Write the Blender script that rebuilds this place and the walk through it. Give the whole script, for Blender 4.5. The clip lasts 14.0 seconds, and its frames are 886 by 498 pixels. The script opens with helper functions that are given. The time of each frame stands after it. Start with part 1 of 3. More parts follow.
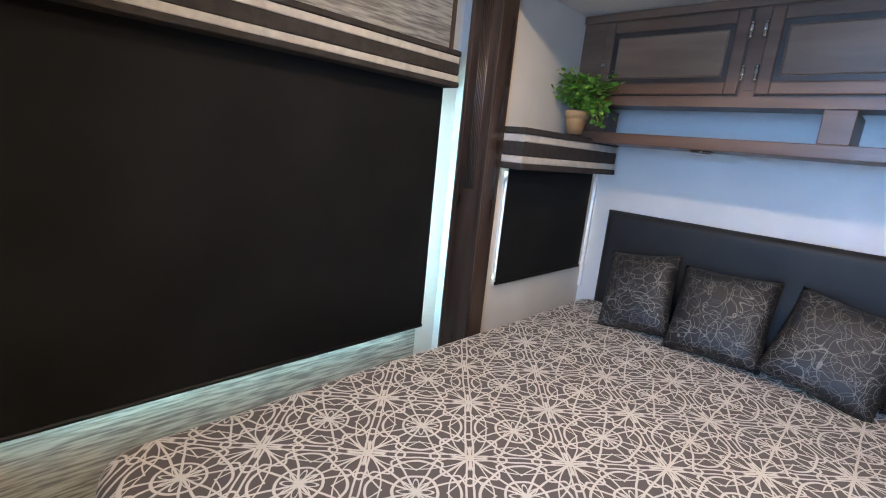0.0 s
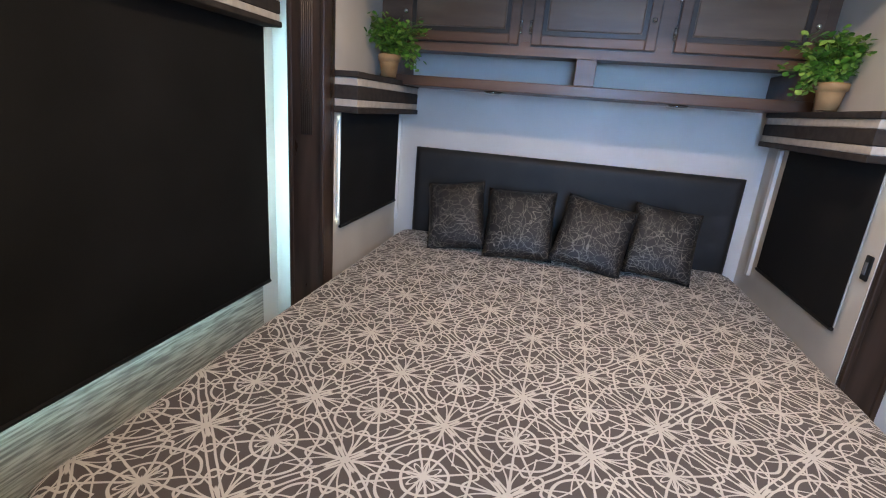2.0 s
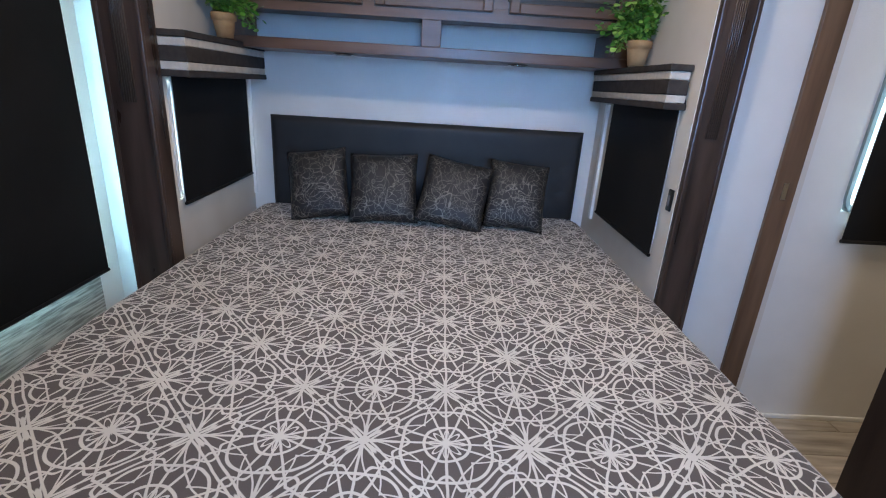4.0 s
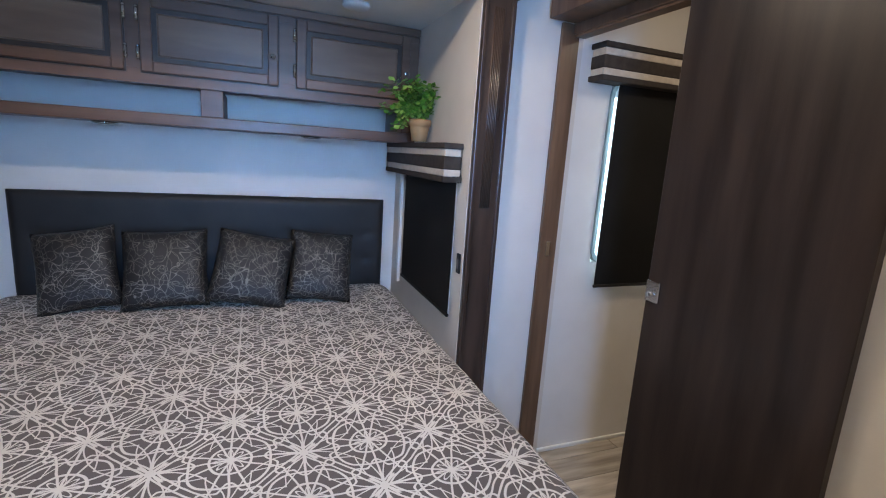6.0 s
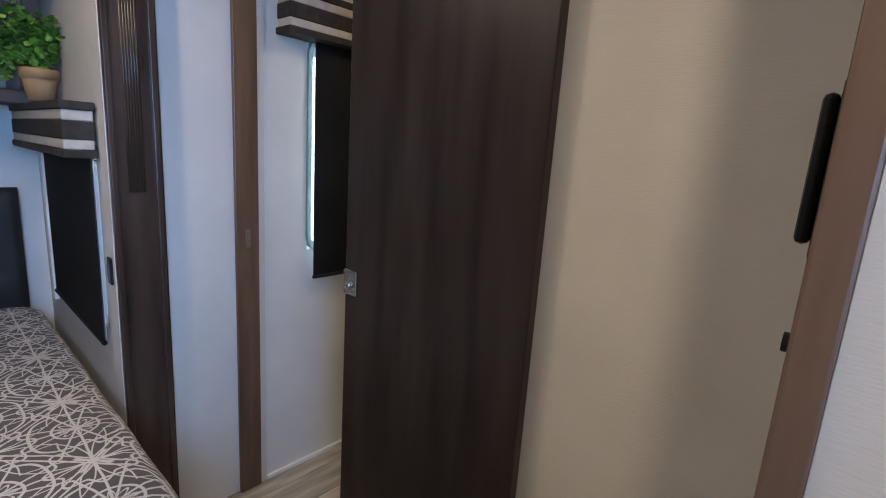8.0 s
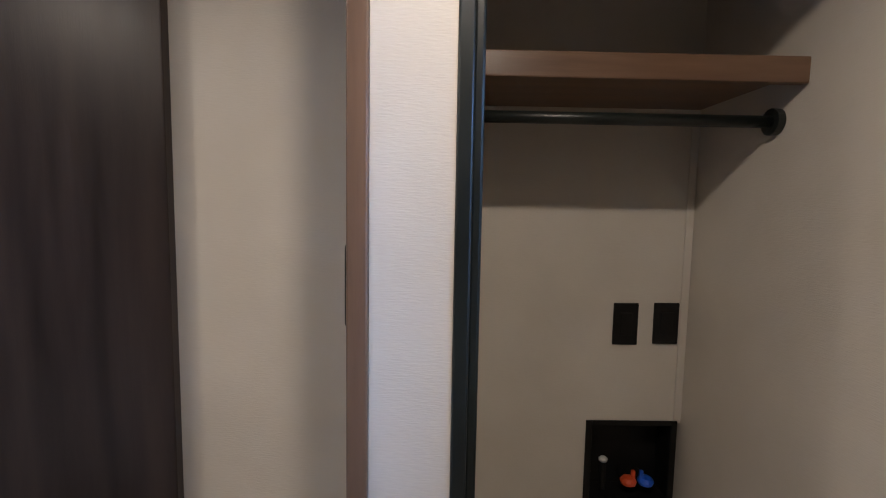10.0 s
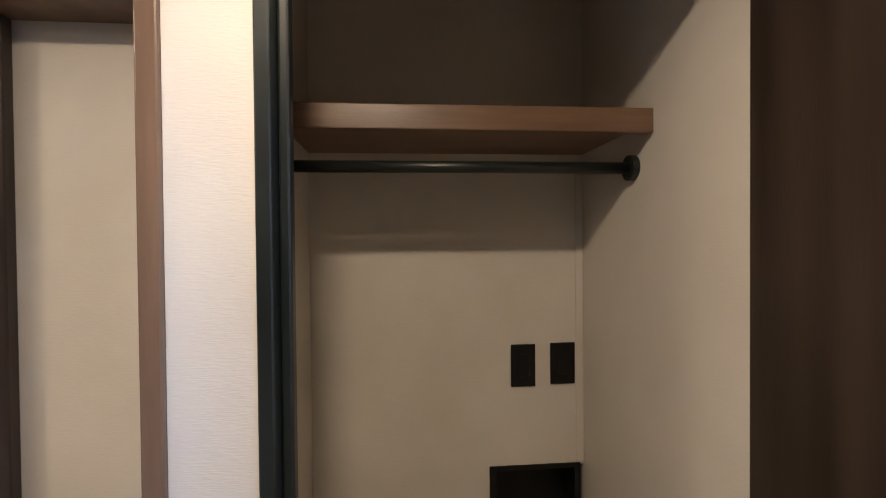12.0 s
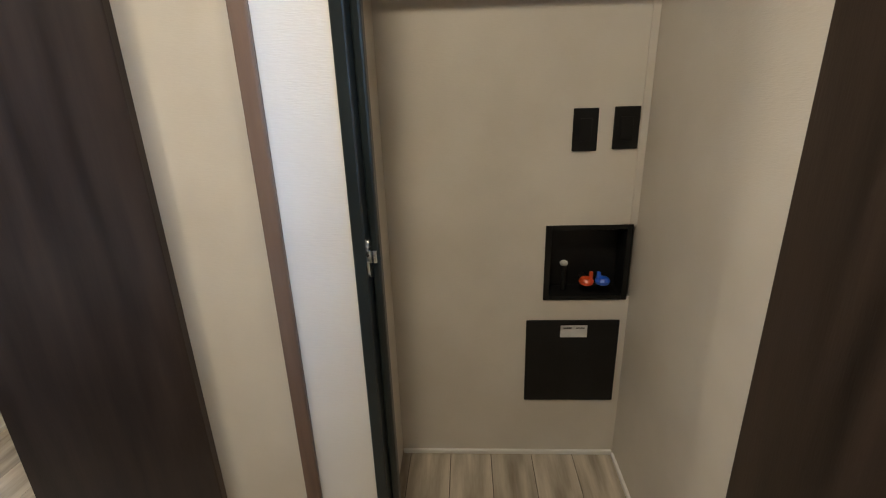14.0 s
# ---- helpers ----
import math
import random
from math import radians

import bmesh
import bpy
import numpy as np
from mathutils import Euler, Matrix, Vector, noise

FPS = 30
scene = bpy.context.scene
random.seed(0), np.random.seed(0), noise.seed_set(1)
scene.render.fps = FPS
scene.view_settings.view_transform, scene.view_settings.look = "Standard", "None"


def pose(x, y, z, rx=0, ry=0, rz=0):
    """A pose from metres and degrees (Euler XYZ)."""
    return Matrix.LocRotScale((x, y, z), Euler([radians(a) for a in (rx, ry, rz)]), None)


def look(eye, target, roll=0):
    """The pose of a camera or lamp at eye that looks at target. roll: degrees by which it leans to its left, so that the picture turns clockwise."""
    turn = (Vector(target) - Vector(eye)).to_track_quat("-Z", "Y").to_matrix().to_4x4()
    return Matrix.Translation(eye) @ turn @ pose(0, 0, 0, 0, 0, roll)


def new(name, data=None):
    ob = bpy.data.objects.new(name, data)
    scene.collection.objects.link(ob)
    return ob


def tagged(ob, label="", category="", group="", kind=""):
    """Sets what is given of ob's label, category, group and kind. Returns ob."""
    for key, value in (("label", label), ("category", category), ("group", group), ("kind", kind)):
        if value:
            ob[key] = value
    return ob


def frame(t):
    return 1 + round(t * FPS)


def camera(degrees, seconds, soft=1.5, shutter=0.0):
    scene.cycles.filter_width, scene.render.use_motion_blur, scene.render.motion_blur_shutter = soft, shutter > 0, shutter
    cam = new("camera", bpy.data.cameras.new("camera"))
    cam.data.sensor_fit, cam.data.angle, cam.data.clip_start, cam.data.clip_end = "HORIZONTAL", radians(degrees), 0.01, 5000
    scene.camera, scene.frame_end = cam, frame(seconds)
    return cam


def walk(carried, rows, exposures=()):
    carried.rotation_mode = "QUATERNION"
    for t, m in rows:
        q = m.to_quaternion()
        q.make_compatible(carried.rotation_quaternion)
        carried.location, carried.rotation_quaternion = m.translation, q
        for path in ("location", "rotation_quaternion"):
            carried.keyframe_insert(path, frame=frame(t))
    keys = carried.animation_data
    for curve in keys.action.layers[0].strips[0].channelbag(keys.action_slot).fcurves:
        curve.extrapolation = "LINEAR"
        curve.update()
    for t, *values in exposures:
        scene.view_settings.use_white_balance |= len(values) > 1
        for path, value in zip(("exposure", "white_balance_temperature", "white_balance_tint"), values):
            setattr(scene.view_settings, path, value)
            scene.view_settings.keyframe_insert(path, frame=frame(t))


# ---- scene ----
cam = camera(85.9, 14.0, soft=1.1)
PATH = [
    (0, (0.233, -1.489, 1.330), (-1.040, -0.139, 0.923), 5.70),
    (0.5, (0.135, -1.565, 1.350), (-0.912, -0.045, 0.901), 5.81),
    (1, (0.045, -1.635, 1.352), (-0.753, 0.033, 0.916), 5.55),
    (1.5, (-0.015, -1.712, 1.332), (-0.585, 0.041, 0.874), 5.04),
    (2, (-0.050, -1.806, 1.319), (-0.455, -0.032, 0.773), 4.69),
    (2.2, (-0.058, -1.836, 1.305), (-0.410, -0.055, 0.745), 4.59),
    (4.3, (0.095, -1.820, 1.290), (0.267, -0.032, 0.672), 3.44),
    (4.5, (0.110, -1.816, 1.301), (0.385, -0.031, 0.712), 3.34),
    (5, (0.122, -1.808, 1.319), (0.590, -0.033, 0.828), 3.30),
    (5.5, (0.176, -1.806, 1.344), (0.822, -0.070, 0.924), 3.67),
    (6, (0.183, -1.809, 1.358), (0.877, -0.079, 0.993), 3.85),
    (6.5, (0.206, -1.808, 1.360), (0.958, -0.096, 1.023), 4.25),
    (7, (0.292, -1.782, 1.365), (1.233, -0.167, 1.024), 5.28),
    (7.5, (0.461, -1.731, 1.347), (1.643, -0.285, 0.998), 4.55),
    (8, (0.599, -1.694, 1.335), (1.995, -0.462, 0.960), 3.84),
    (8.5, (0.583, -1.697, 1.349), (2.208, -0.790, 0.966), 3.91),
    (9, (0.541, -1.740, 1.350), (2.340, -1.264, 0.966), 3.43),
    (9.2, (0.499, -1.756, 1.367), (2.335, -1.450, 0.988), 3.15),
    (11.3, (0.385, -1.873, 1.549), (2.268, -2.124, 1.555), -1.00),
    (11.5, (0.394, -1.912, 1.552), (2.278, -2.154, 1.582), -1.13),
    (12, (0.411, -1.982, 1.487), (2.303, -2.153, 1.459), -0.49),
    (12.5, (0.387, -2.017, 1.393), (2.272, -2.119, 1.173), -0.45),
    (13, (0.364, -2.016, 1.322), (2.208, -2.024, 0.863), -1.02),
    (13.5, (0.329, -2.012, 1.271), (2.132, -1.971, 0.672), -1.72),
    (14, (0.317, -1.985, 1.277), (2.104, -1.889, 0.639), -1.83),
]
walk(cam, [(t, look(eye, target, roll)) for t, eye, target, roll in PATH],
     [(0, .55, 7300, 14), (1.0, .3, 7600, 15), (2.2, .1, 7900, 16), (4.3, 0, 6600, 12), (6.5, .1, 6700, 13), (7.5, -.1, 7000, 14), (8.0, -.25, 6600, 12), (8.5, -.3, 5800, 10), (9.2, -.3, 5800, 11), (11.3, .1, 7300, 17), (12.5, .3, 6900, 10), (14, .55, 6600, 5)])

# ---- exposure, world and lights ----
world = bpy.data.worlds.new("world")
scene.world = world
world.use_nodes = True
wn = world.node_tree
sky = wn.nodes.new("ShaderNodeTexSky")
sky.sky_type = "NISHITA"
sky.sun_disc = False
sky.sun_elevation, sky.sun_rotation = radians(52), radians(-60)
wn.nodes["Background"].inputs["Strength"].default_value = 0.12
wn.links.new(sky.outputs["Color"], wn.nodes["Background"].inputs["Color"])

sun = new("sun", bpy.data.lights.new("sun", "SUN"))
sun.data.energy, sun.data.angle, sun.data.color = 3.0, radians(0.5), (1, .95, .88)
sun.matrix_world = look((-3.0, 2.0, 5.0), (0, 0, 0))


def area(name, eye, target, sx, sy, watts, colour, spread=180):
    ob = new(name, bpy.data.lights.new(name, "AREA"))
    ob.data.shape, ob.data.size, ob.data.size_y = "RECTANGLE", sx, sy
    ob.data.energy, ob.data.color, ob.data.spread = watts, colour, radians(spread)
    ob.matrix_world = look(eye, target)
    return ob


DAY = (.21, .49, 1.0)
WARM = (1.0, .84, .66)
area("window_light_back", (.32, -2.51, 1.45), (.33, 0, 1.15), .54, .75, 25, DAY, 98)
area("window_light_left", (-1.36, -.75, 1.05), (0, -.75, 1.05), 1.4, 1.0, 125, (.40, .82, 1.0))
area("window_light_slide_left", (-1.10, .57, 1.0), (0, .57, 1.0), .72, .5, 24, (.62, .86, 1.0))
area("window_light_slide_right", (1.045, .39, 1.0), (0, .39, 1.0), .60, .5, 10, (.62, .86, 1.0))
area("window_light_bath", (1.90, .06, 1.3), (1.90, -1, 1.3), .5, .75, 7, (.62, .86, 1.0))


# ---- materials ----
def nodes_of(name):
    m = bpy.data.materials.new(name)
    m.use_nodes = True
    return m, m.node_tree, m.node_tree.nodes["Principled BSDF"]


def surface(name, dark, light, scale=8.0, stretch=(1, 1, 1), rough=.6, metal=0.0, bump=.1, fine=120.0, spec=.5, vary=0.0, lo=.35, hi=.65, fine_stretch=None):
    """Two-scale noise colour between two tones, fine grain bump, optional tone change per piece."""
    m, t, b = nodes_of(name)
    co = t.nodes.new("ShaderNodeTexCoord")
    mp = t.nodes.new("ShaderNodeMapping")
    mp.inputs["Scale"].default_value = stretch
    t.links.new(co.outputs["Object"], mp.inputs["Vector"])
    n1 = t.nodes.new("ShaderNodeTexNoise")
    n1.inputs["Scale"].default_value, n1.inputs["Detail"].default_value = scale, 6
    t.links.new(mp.outputs["Vector"], n1.inputs["Vector"])
    mp2 = t.nodes.new("ShaderNodeMapping")
    mp2.inputs["Scale"].default_value = fine_stretch or stretch
    t.links.new(co.outputs["Object"], mp2.inputs["Vector"])
    n2 = t.nodes.new("ShaderNodeTexNoise")
    n2.inputs["Scale"].default_value, n2.inputs["Detail"].default_value = fine, 3
    t.links.new(mp2.outputs["Vector"], n2.inputs["Vector"])
    mr = t.nodes.new("ShaderNodeMapRange")
    mr.inputs["From Min"].default_value, mr.inputs["From Max"].default_value = lo, hi
    t.links.new(n1.outputs["Fac"], mr.inputs["Value"])
    mx = t.nodes.new("ShaderNodeMix")
    mx.data_type = "RGBA"
    mx.inputs["A"].default_value, mx.inputs["B"].default_value = (*dark, 1), (*light, 1)
    t.links.new(mr.outputs["Result"], mx.inputs["Factor"])
    out = mx.outputs["Result"]
    if vary:
        oi = t.nodes.new("ShaderNodeObjectInfo")
        mv = t.nodes.new("ShaderNodeMapRange")
        mv.inputs["To Min"].default_value, mv.inputs["To Max"].default_value = 1 - vary, 1 + vary
        t.links.new(oi.outputs["Random"], mv.inputs["Value"])
        hs = t.nodes.new("ShaderNodeHueSaturation")
        t.links.new(mv.outputs["Result"], hs.inputs["Value"])
        t.links.new(out, hs.inputs["Color"])
        out = hs.outputs["Color"]
    t.links.new(out, b.inputs["Base Color"])
    rr = t.nodes.new("ShaderNodeMapRange")
    rr.inputs["To Min"].default_value, rr.inputs["To Max"].default_value = max(rough - .08, .02), min(rough + .08, 1)
    t.links.new(n1.outputs["Fac"], rr.inputs["Value"])
    t.links.new(rr.outputs["Result"], b.inputs["Roughness"])
    b.inputs["Metallic"].default_value = metal
    b.inputs["Specular IOR Level"].default_value = spec
    if bump:
        bp = t.nodes.new("ShaderNodeBump")
        bp.inputs["Strength"].default_value, bp.inputs["Distance"].default_value = bump, .002
        t.links.new(n2.outputs["Fac"], bp.inputs["Height"])
        t.links.new(bp.outputs["Normal"], b.inputs["Normal"])
    return m


class Maths:
    """Small helper to write arithmetic as shader nodes."""

    def __init__(self, tree):
        self.t = tree

    def op(self, kind, *args):
        n = self.t.nodes.new("ShaderNodeMath")
        n.operation = kind
        for i, a in enumerate(args):
            if isinstance(a, (int, float)):
                n.inputs[i].default_value = a
            else:
                self.t.links.new(a, n.inputs[i])
        return n.outputs[0]

    def line(self, d, half, soft):
        """1 where |d| is under half, fading over soft."""
        a = self.op("ABSOLUTE", d)
        n = self.t.nodes.new("ShaderNodeMapRange")
        n.interpolation_type = "SMOOTHSTEP"
        n.inputs["From Min"].default_value, n.inputs["From Max"].default_value = half + soft, half
        self.t.links.new(a, n.inputs["Value"])
        return n.outputs["Result"]


def bedspread_material():
    m, t, b = nodes_of("patterned_bedspread")
    k = Maths(t)
    co = t.nodes.new("ShaderNodeTexCoord")
    nz = t.nodes.new("ShaderNodeTexNoise")
    nz.inputs["Scale"].default_value = 9
    t.links.new(co.outputs["Object"], nz.inputs["Vector"])
    sc = t.nodes.new("ShaderNodeVectorMath")
    sc.operation = "MULTIPLY_ADD"
    sc.inputs[1].default_value, sc.inputs[2].default_value = (.016, .016, .016), (-.008, -.008, -.008)
    t.links.new(nz.outputs["Color"], sc.inputs[0])
    ad = t.nodes.new("ShaderNodeVectorMath")
    t.links.new(co.outputs["Object"], ad.inputs[0])
    t.links.new(sc.outputs[0], ad.inputs[1])
    sp = t.nodes.new("ShaderNodeSeparateXYZ")
    t.links.new(ad.outputs[0], sp.inputs[0])
    wide, deep = .352, .374
    # the hanging sides take the height as their second coordinate
    px = k.op("ADD", sp.outputs["X"], 0.0)
    py = k.op("SUBTRACT", sp.outputs["Y"], sp.outputs["Z"])
    uu = k.op("DIVIDE", k.op("SUBTRACT", px, .118), wide)
    vv = k.op("DIVIDE", k.op("ADD", py, .445 + .567), deep)
    u0, v0 = k.op("ADD", uu, vv), k.op("SUBTRACT", uu, vv)

    def fold(a, shift):
        return k.op("SUBTRACT", k.op("FRACT", k.op("ADD", a, shift)), .5)

    def flower(u, v, petal, rings, spokes):
        r = k.op("SQRT", k.op("ADD", k.op("MULTIPLY", u, u), k.op("MULTIPLY", v, v)))
        th = k.op("ARCTAN2", v, u)
        c8 = k.op("COSINE", k.op("MULTIPLY", th, 8))
        found = []
        lim = k.op("MULTIPLY_ADD", c8, petal * .5, petal * .5)
        star = t.nodes.new("ShaderNodeMapRange")
        star.inputs["From Min"].default_value, star.inputs["From Max"].default_value = .012, -.012
        t.links.new(k.op("SUBTRACT", r, lim), star.inputs["Value"])
        found.append(star.outputs["Result"])
        for radius, wave, n, ph in rings:
            w = k.op("MULTIPLY", k.op("COSINE", k.op("ADD", k.op("MULTIPLY", th, n), ph)), wave)
            found.append(k.line(k.op("SUBTRACT", k.op("SUBTRACT", r, radius), w), .0095, .007))
        if spokes:
            # pairs of bent spokes that leave each petal
            for bend in (.05, -.05):
                s = k.op("SINE", k.op("ADD", k.op("MULTIPLY", th, 4), k.op("MULTIPLY", r, bend * 60)))
                found.append(k.line(k.op("MULTIPLY", k.op("MULTIPLY", s, r), .25), .0048, .0045))
        return found

    ua, va = fold(u0, .5), fold(v0, .5)
    ub, vb = fold(u0, 0), fold(v0, 0)
    marks = flower(ua, va, .185, [(.335, .045, 8, 0)], True)
    marks += flower(ub, vb, .055, [(.20, .0, 1, 0), (.115, .045, 8, 0), (.40, .02, 4, 0)], False)
    # straight double threads from star to star, single ones across the rings
    for a in (ua, va):
        marks.append(k.line(k.op("SUBTRACT", k.op("ABSOLUTE", a), .035), .007, .007))
    for a, c in ((ub, vb), (vb, ub)):
        marks.append(k.line(k.op("MULTIPLY", k.op("SUBTRACT", k.op("ABSOLUTE", a), k.op("MULTIPLY", k.op("ABSOLUTE", c), .42)), .9), .007, .007))
    marks.append(k.line(k.op("MULTIPLY", k.op("SUBTRACT", k.op("ABSOLUTE", ub), k.op("ABSOLUTE", vb)), .7), .008, .007))
    total = marks[0]
    for a in marks[1:]:
        total = k.op("MAXIMUM", total, a)
    weave = t.nodes.new("ShaderNodeTexNoise")
    weave.inputs["Scale"].default_value = 420
    t.links.new(co.outputs["Object"], weave.inputs["Vector"])
    big = t.nodes.new("ShaderNodeTexNoise")
    big.inputs["Scale"].default_value = 5
    t.links.new(co.outputs["Object"], big.inputs["Vector"])
    ground = t.nodes.new("ShaderNodeMix")
    ground.data_type = "RGBA"
    ground.inputs["A"].default_value, ground.inputs["B"].default_value = (.068, .053, .045, 1), (.120, .095, .082, 1)
    t.links.new(k.op("MULTIPLY_ADD", weave.outputs["Fac"], .6, k.op("MULTIPLY", big.outputs["Fac"], .4)), ground.inputs["Factor"])
    thread = t.nodes.new("ShaderNodeMix")
    thread.data_type = "RGBA"
    thread.inputs["A"].default_value, thread.inputs["B"].default_value = (.52, .47, .41, 1), (.74, .69, .62, 1)
    t.links.new(big.outputs["Fac"], thread.inputs["Factor"])
    mx = t.nodes.new("ShaderNodeMix")
    mx.data_type = "RGBA"
    t.links.new(total, mx.inputs["Factor"])
    t.links.new(ground.outputs["Result"], mx.inputs["A"])
    t.links.new(thread.outputs["Result"], mx.inputs["B"])
    t.links.new(mx.outputs["Result"], b.inputs["Base Color"])
    b.inputs["Roughness"].default_value = .85
    b.inputs["Sheen Weight"].default_value = .15
    bp = t.nodes.new("ShaderNodeBump")
    bp.inputs["Strength"].default_value, bp.inputs["Distance"].default_value = .35, .002
    t.links.new(k.op("MULTIPLY_ADD", weave.outputs["Fac"], .4, total), bp.inputs["Height"])
    t.links.new(bp.outputs["Normal"], b.inputs["Normal"])
    return m


def scribble_material():
    m, t, b = nodes_of("scribbled_cushion_fabric")
    k = Maths(t)
    co = t.nodes.new("ShaderNodeTexCoord")
    oi = t.nodes.new("ShaderNodeObjectInfo")
    marks = None
    for i, (sc, lv) in enumerate(((13, .5), (16, .46), (14, .55), (12, .44), (13.5, .57), (17, .5), (13, .43), (15, .53))):
        mp = t.nodes.new("ShaderNodeVectorMath")
        mp.operation = "ADD"
        off = t.nodes.new("ShaderNodeCombineXYZ")
        t.links.new(k.op("MULTIPLY_ADD", oi.outputs["Random"], 37.0, 3.7 * i), off.inputs[0])
        off.inputs[1].default_value = 5.1 * i
        t.links.new(co.outputs["Object"], mp.inputs[0])
        t.links.new(off.outputs[0], mp.inputs[1])
        n = t.nodes.new("ShaderNodeTexNoise")
        n.inputs["Scale"].default_value, n.inputs["Detail"].default_value = sc, 0
        t.links.new(mp.outputs[0], n.inputs["Vector"])
        d = k.line(k.op("SUBTRACT", n.outputs["Fac"], lv), .0030, .0040)
        marks = d if marks is None else k.op("MAXIMUM", marks, d)
    mx = t.nodes.new("ShaderNodeMix")
    mx.data_type = "RGBA"
    mx.inputs["A"].default_value, mx.inputs["B"].default_value = (.010, .0095, .010, 1), (.19, .175, .15, 1)
    fade = t.nodes.new("ShaderNodeTexNoise")
    fade.inputs["Scale"].default_value = 4
    t.links.new(co.outputs["Object"], fade.inputs["Vector"])
    f = t.nodes.new("ShaderNodeMapRange")
    f.inputs["From Min"].default_value, f.inputs["From Max"].default_value = .35, .6
    f.inputs["To Min"].default_value = .3
    t.links.new(fade.outputs["Fac"], f.inputs["Value"])
    t.links.new(k.op("MULTIPLY", marks, f.outputs["Result"]), mx.inputs["Factor"])
    t.links.new(mx.outputs["Result"], b.inputs["Base Color"])
    b.inputs["Roughness"].default_value = .55
    bp = t.nodes.new("ShaderNodeBump")
    bp.inputs["Strength"].default_value, bp.inputs["Distance"].default_value = .3, .002
    t.links.new(marks, bp.inputs["Height"])
    t.links.new(bp.outputs["Normal"], b.inputs["Normal"])
    return m


def plain_emission(name, colour, strength):
    m, t, b = nodes_of(name)
    b.inputs["Base Color"].default_value = (*colour, 1)
    b.inputs["Emission Color"].default_value, b.inputs["Emission Strength"].default_value = (*colour, 1), strength
    return m


def glass_material():
    m, t, b = nodes_of("window_glass")
    b.inputs["Base Color"].default_value = (.9, .95, .95, 1)
    b.inputs["Roughness"].default_value, b.inputs["Transmission Weight"].default_value, b.inputs["IOR"].default_value = .02, 1, 1.1
    return m


WALL = surface("wallboard_linen_texture", (.60, .555, .49), (.67, .625, .56), 3, (1, 1, 1), .55, bump=.22, fine=60, fine_stretch=(1, 1, 7))
WHITE_WALL = surface("white_wallboard", (.68, .67, .64), (.75, .74, .71), 3, (1, 1, 1), .5, bump=.3, fine=55, fine_stretch=(1, 1, 7))
STRIE = surface("streaked_grey_wallpaper", (.20, .19, .17), (.52, .50, .45), 26, (1, .35, 4.5), .6, bump=.3, fine=60, lo=.38, hi=.62)
CEIL = surface("ceiling_vinyl", (.66, .63, .58), (.72, .69, .64), 4, rough=.6, bump=.2)
WHITE = surface("white_trim", (.74, .74, .72), (.80, .80, .78), 5, rough=.4, bump=.05)
DARKWOOD = surface("espresso_stained_wood", (.030, .019, .014), (.075, .048, .036), 5, (3, 3, .35), .30, bump=.12, fine=90, spec=.5)
CABWOOD = surface("umber_cabinet_wood", (.100, .051, .031), (.172, .094, .060), 5, (.4, 3, 3), .38, bump=.1, fine=80)
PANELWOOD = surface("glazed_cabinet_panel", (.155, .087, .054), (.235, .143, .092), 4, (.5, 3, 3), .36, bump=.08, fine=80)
# Groove glaze; also paints the shadow gap round the cabinet doors.
GLAZE_AND_GAP = surface("dark_glaze_and_gap_shadow", (.025, .018, .014), (.05, .035, .028), 6, rough=.4, bump=.05)
BROWN = surface("walnut_trim", (.092, .052, .032), (.175, .103, .064), 5, (4, 4, .4), .36, bump=.12, fine=80)
SHELFWOOD = surface("walnut_shelf", (.115, .064, .039), (.215, .124, .077), 5, (4, .4, 4), .36, bump=.12, fine=80)
DOORWOOD = surface("dark_laminate_door", (.016, .0112, .009), (.050, .034, .026), 4, (4, 4, .45), .36, bump=.12, fine=70, lo=.25, hi=.75, spec=.3)
BLACKMETAL = surface("black_green_metal", (.008, .011, .0105), (.014, .019, .018), 6, rough=.35, bump=.03)
BLACKPLASTIC = surface("black_plastic", (.005, .005, .005), (.009, .009, .009), 10, rough=.45, bump=.05, spec=.3)
BLIND = surface("blackout_cloth", (.007, .0072, .0072), (.013, .0132, .0132), 3, rough=.8, bump=.2, fine=300, spec=.2)
VDARK = surface("valance_dark_cloth", (.030, .024, .021), (.052, .043, .038), 30, rough=.8, bump=.25, fine=250, spec=.3)
VLIGHT = surface("valance_cream_cloth", (.50, .45, .39), (.60, .55, .48), 30, rough=.8, bump=.25, fine=250, spec=.3)
CHARCOAL = surface("charcoal_upholstery", (.013, .0125, .0125), (.023, .0225, .0225), 5, rough=.55, bump=.3, fine=220, spec=.4)
SPREAD = bedspread_material()
SCRIBBLE = scribble_material()
CHROME = surface("brushed_chrome", (.62, .62, .62), (.75, .75, .74), 20, rough=.2, metal=1, bump=0)
TERRACOTTA = surface("tan_clay", (.30, .17, .075), (.44, .27, .13), 14, rough=.75, bump=.25, fine=90)
LEAF = surface("leaf_green", (.030, .125, .014), (.12, .32, .035), 40, rough=.45, bump=.1)
LEAFLIGHT = surface("leaf_lime", (.16, .32, .05), (.30, .46, .10), 40, rough=.45, bump=.1)
STEM = surface("stem_green", (.06, .10, .02), (.10, .16, .03), 20, rough=.6)
PLANK = surface("weathered_vinyl_plank", (.26, .22, .17), (.62, .56, .47), 5, (.5, 4, 4), .38, bump=.12, fine=60, vary=.16, lo=.32, hi=.66)
SUBFLOOR = surface("floor_joint", (.10, .085, .07), (.14, .12, .10), 6, rough=.8)
GLASS = glass_material()
TEALFRAME = surface("grey_teal_window_frame", (.16, .22, .24), (.22, .29, .31), 10, rough=.4, bump=.05)
